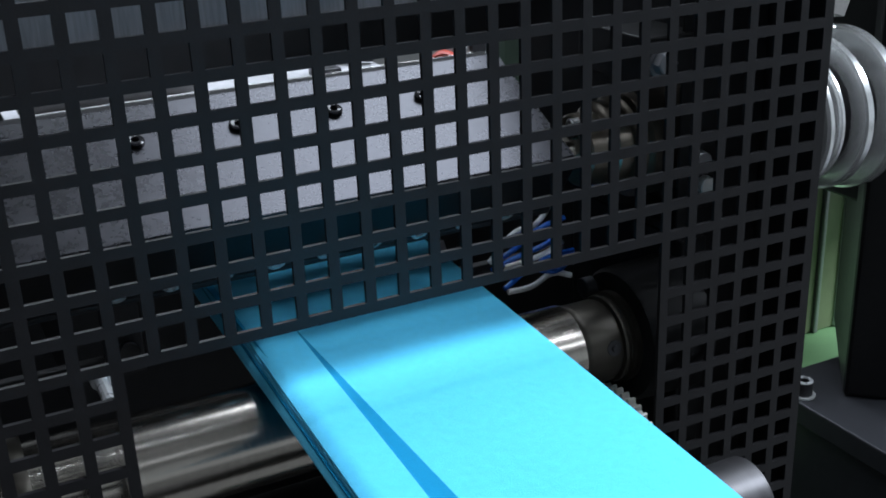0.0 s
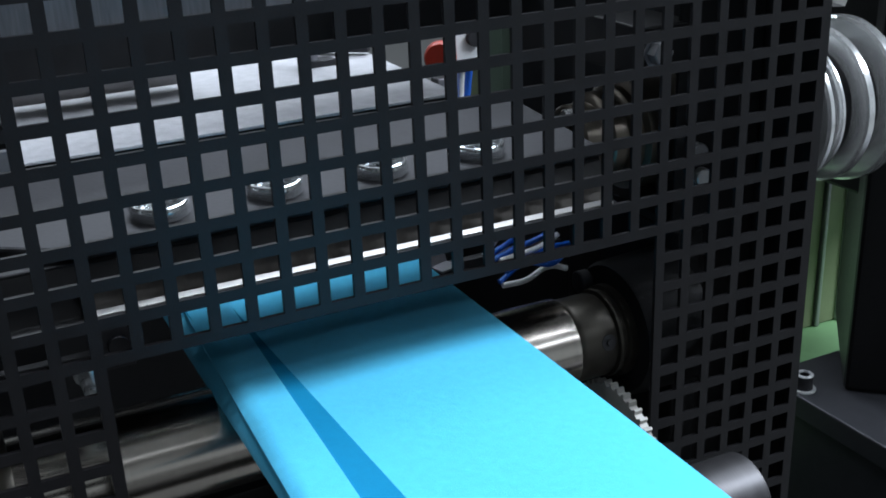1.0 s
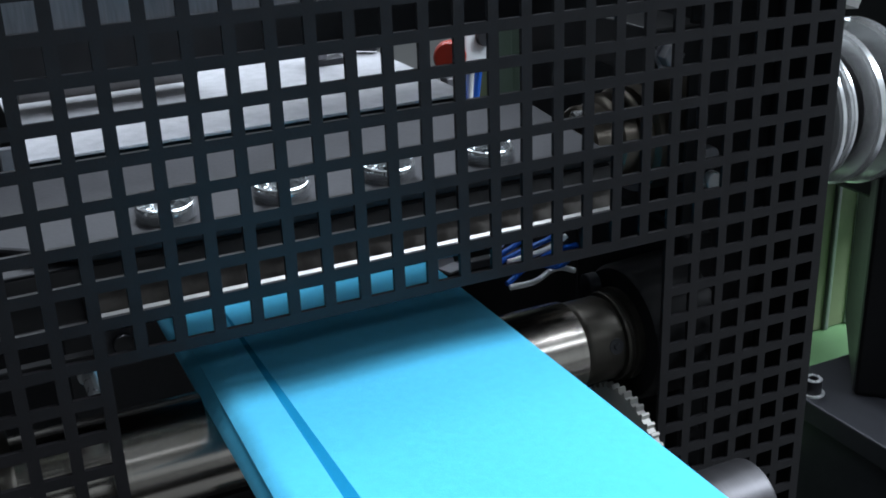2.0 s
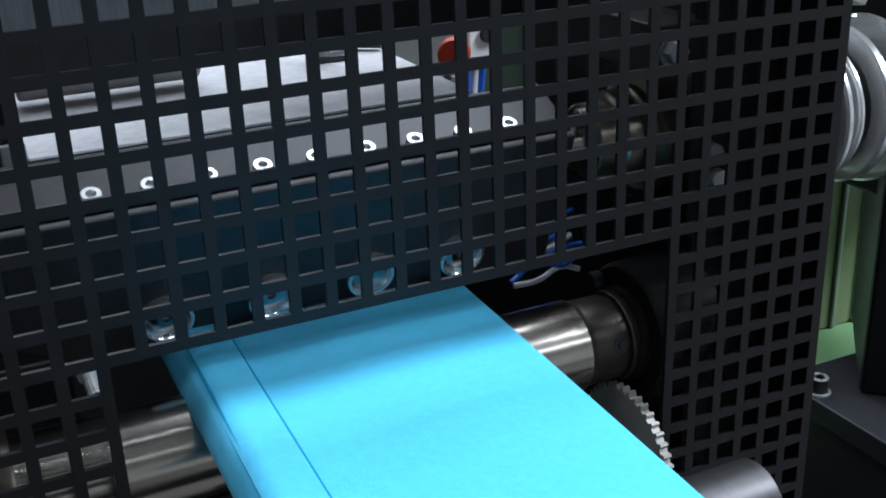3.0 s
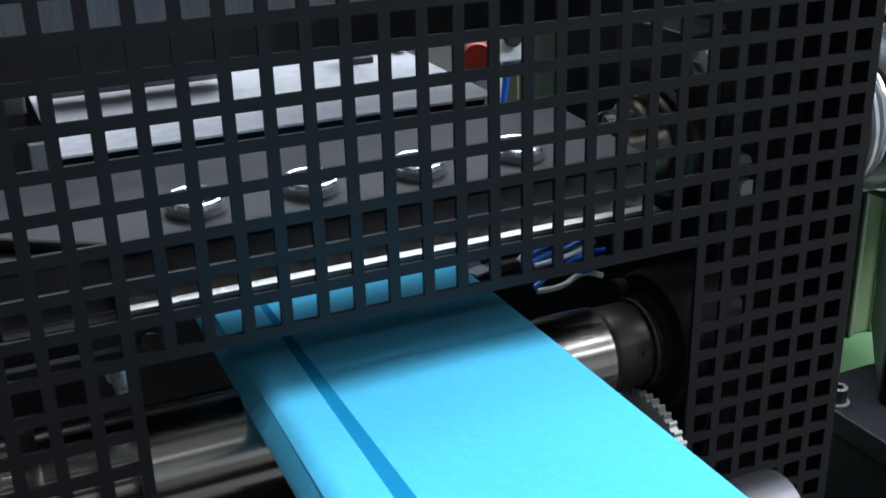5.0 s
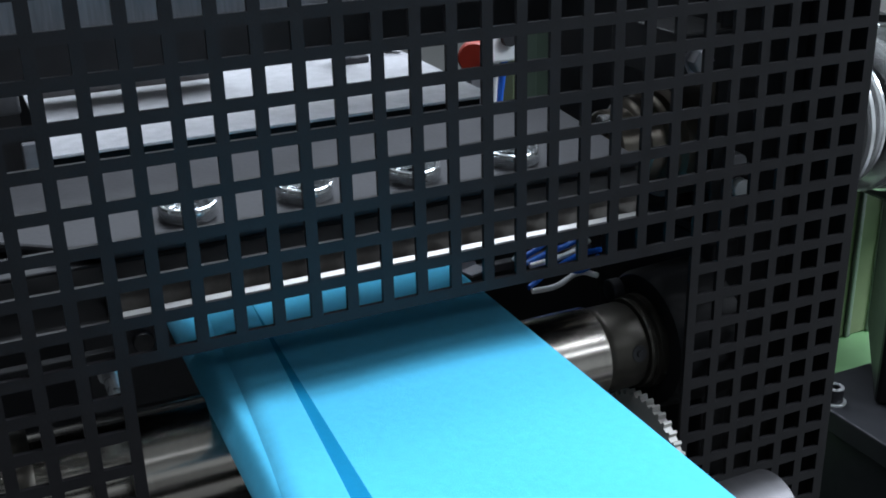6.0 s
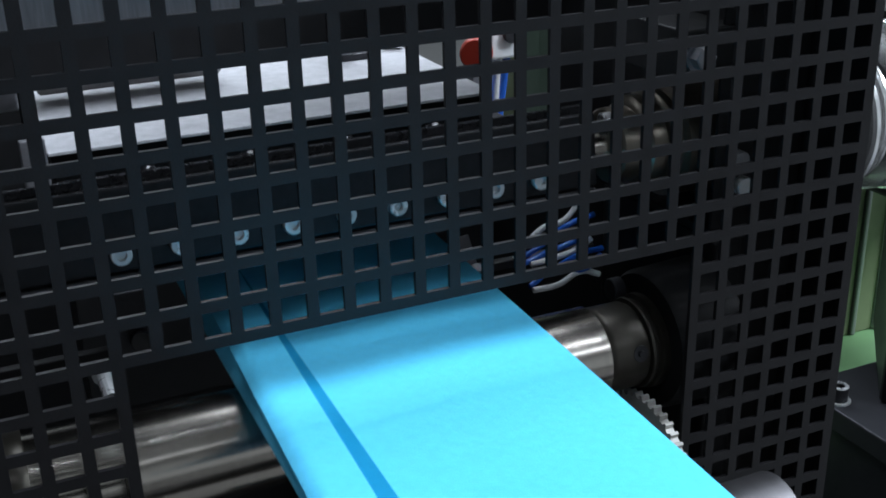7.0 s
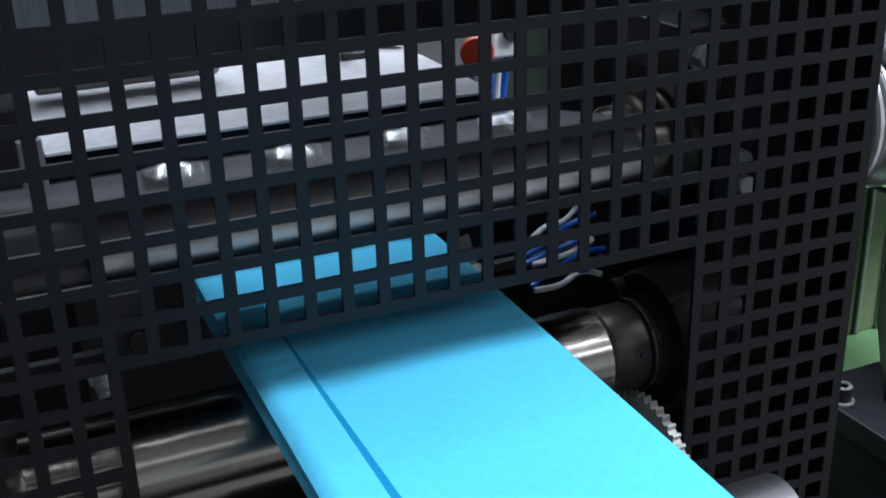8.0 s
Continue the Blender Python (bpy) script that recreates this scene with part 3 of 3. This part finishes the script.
    q = thing("cabinet_post", "green grey ribbed corner post with a white edge", "post", 0.752, 0.43, ZM - 0.45)
    for i, (a, b2, m) in enumerate(((-0.02, 0.012, GREEN_GREY), (0.0125, 0.024, DULL_STEEL), (0.0245, 0.05, GREEN_GREY), (0.0505, 0.056, DULL_STEEL), (0.0565, 0.082, GREEN_GREY), (0.0825, 0.102, WHITE))):
        bm = bmesh.new()
        box(bm, a, b2, -0.004 * (i % 2), 0.05, 0.0005, 0.7, 0.0015)
        part("post_rib", bm, m, q)


hall()
guard()
WEB, INNER, FLAP, EDGE = web()
ROLLER, GEAR = rollers()
ROTOR = rotor()
rotor_bearing()
inner_machine()
inner_clutter()
right_side()

# ---- what moves ----
# seconds; degrees by which the knife has turned forward and down from its rest
TURNS = ((0.0, 206), (0.1, 214), (0.2, 227), (0.3, 241), (0.4, 257), (0.5, 280), (0.6, 314), (0.7, 342), (0.8, 353), (0.9, 355), (1.0, 356), (1.5, 357), (2.4, 358),
         (2.5, 360), (2.6, 370), (2.7, 396), (2.8, 419), (2.9, 449), (3.0, 464), (3.1, 475), (3.2, 492), (3.3, 506), (3.4, 525), (3.5, 538), (3.6, 556), (3.7, 570), (3.8, 578),
         (3.9, 588), (4.0, 604), (4.1, 622), (4.2, 650), (4.3, 684), (4.4, 705), (4.5, 713), (4.6, 714), (5.0, 714.5), (5.8, 715), (6.1, 718), (6.2, 720), (6.3, 730), (6.4, 756), (6.5, 781),
         (6.6, 811), (6.7, 824), (6.8, 845), (6.9, 860), (7.0, 881), (7.1, 893), (7.2, 907), (7.3, 922), (7.4, 939), (7.5, 951), (7.6, 961), (7.7, 973), (7.8, 995), (7.9, 1029), (8.0, 1061))


def strip(near, far, shift=0.0):
    """The pose in the web's space of a strip whose reference edge runs from x = near at y = -0.06 to x = far at y = 0.07 (millimetres)."""
    near, far = (near - shift) / 1000, (far - shift) / 1000
    turn = math.degrees(math.atan2(near - far, 0.13))
    at = near + (far - near) * (-0.12 + 0.06) / 0.13
    return pose(at - 0.12, 0, 0, 0, 0, turn)


def web_at(shift, lift, drop=0.0):
    return pose(0.12 + shift / 1000, -0.12, WEB_Z + drop / 1000, lift, 0, 0)


def motions():
    walk(ROTOR, [(t, pose(0, AXIS_Y, ZM + AXIS_Z, turn, 0, 0)) for t, turn in TURNS])
    walk(WEB, [
        (0.0, web_at(3, 3.0)), (0.4, web_at(0, 2.5)), (0.7, web_at(0, 1.0)), (0.9, web_at(0, 0)), (2.4, web_at(0, 0)), (2.8, web_at(-3, -1.5)), (3.0, web_at(-1, 2.6, -7.5)),
        (3.3, web_at(0, 2.0)), (3.5, web_at(2, 3.0)), (3.6, web_at(8, 3.2)), (3.7, web_at(10, 3.2)), (3.8, web_at(5, 3.0)), (4.0, web_at(2, 3.0)),
        (4.2, web_at(1, 2.5)), (4.4, web_at(5, 1.4)), (4.6, web_at(5, 0.6)), (5.2, web_at(0, 0)), (6.2, web_at(0, 0)), (6.5, web_at(-4, -1.5)), (6.7, web_at(-1, 0)),
        (7.0, web_at(1, 2.0)), (7.2, web_at(2, 3.0)), (7.4, web_at(4, 3.0)), (7.6, web_at(2, 3.0)), (7.8, web_at(1, 2.8)), (8.0, web_at(1, 2.0))])
    walk(FLAP, [
        (0.0, strip(93, 94, 3)), (0.2, strip(88, 89)), (0.6, strip(82, 86)), (1.0, strip(77, 82)), (1.5, strip(73, 77)), (2.2, strip(71, 74)),
        (2.8, strip(67, 69, -3)), (3.0, strip(69, 70, -1)), (3.2, strip(69, 74)), (3.4, strip(82, 84)), (3.5, strip(84, 88, 2)), (3.6, strip(96, 107, 8)),
        (3.7, strip(94, 104, 10)), (3.8, strip(92, 97, 5)), (4.0, strip(91, 91, 2)), (4.2, strip(87, 88, 1)), (4.5, strip(85, 87, 5)), (4.8, strip(82, 83, 3.5)),
        (5.4, strip(75, 81)), (5.8, strip(70, 80)), (6.2, strip(68, 76)), (6.4, strip(72, 76, -3)), (6.6, strip(67, 70, -3)), (6.8, strip(70, 71)),
        (7.0, strip(78, 81, 1)), (7.2, strip(87, 90, 2)), (7.4, strip(90, 92, 4)), (7.6, strip(86, 85, 2)), (8.0, strip(83, 83, 1))])
    walk(EDGE, [
        (0.0, strip(70, 69, 3)), (0.5, strip(62, 61)), (1.0, strip(56, 56)), (1.5, strip(51, 52)), (2.2, strip(47, 48)), (2.8, strip(40, 40, -3)), (3.0, strip(42, 42, -1)),
        (3.3, strip(54, 54)), (3.5, strip(64, 63, 2)), (3.7, strip(69, 72, 10)), (4.0, strip(66, 65, 2)), (4.5, strip(62, 62, 5)), (5.2, strip(50, 52)), (5.8, strip(43, 46)), (6.0, strip(41, 43)),
        (6.2, strip(40, 42)), (6.5, strip(42, 42, -4)), (6.8, strip(48, 48)), (7.0, strip(58, 57, 1)), (7.3, strip(66, 66, 3)), (7.5, strip(66, 65, 3)), (8.0, strip(62, 61, 1))])
    walk(INNER, [
        (0.0, strip(101, 94, 3)), (0.2, strip(96, 92)), (0.4, strip(98, 93)), (0.6, strip(95, 90)), (1.0, strip(90, 85)), (1.5, strip(80, 80)), (2.2, strip(77, 77)),
        (2.8, strip(71, 69, -3)), (3.0, strip(70.5, 71.2, -1)), (3.2, strip(73, 74)), (3.4, strip(88, 85)), (3.5, strip(97, 88, 2)), (3.6, strip(109, 107, 8)),
        (3.7, strip(114, 104, 10)), (3.8, strip(104, 97, 5)), (3.9, strip(104, 98, 3)), (4.0, strip(104, 99, 2)), (4.2, strip(103, 96, 1)), (4.5, strip(95, 89, 5)), (4.8, strip(90, 87, 3.5)),
        (5.4, strip(83, 85)), (5.8, strip(80, 84)), (6.2, strip(74, 79)), (6.4, strip(78, 75, -3)), (6.6, strip(68, 70, -3)), (6.8, strip(76, 71)),
        (7.0, strip(85, 84, 1)), (7.2, strip(94, 92, 2)), (7.4, strip(95, 94, 4)), (7.6, strip(91, 88, 2)), (8.0, strip(87, 84.5, 1))])


motions()
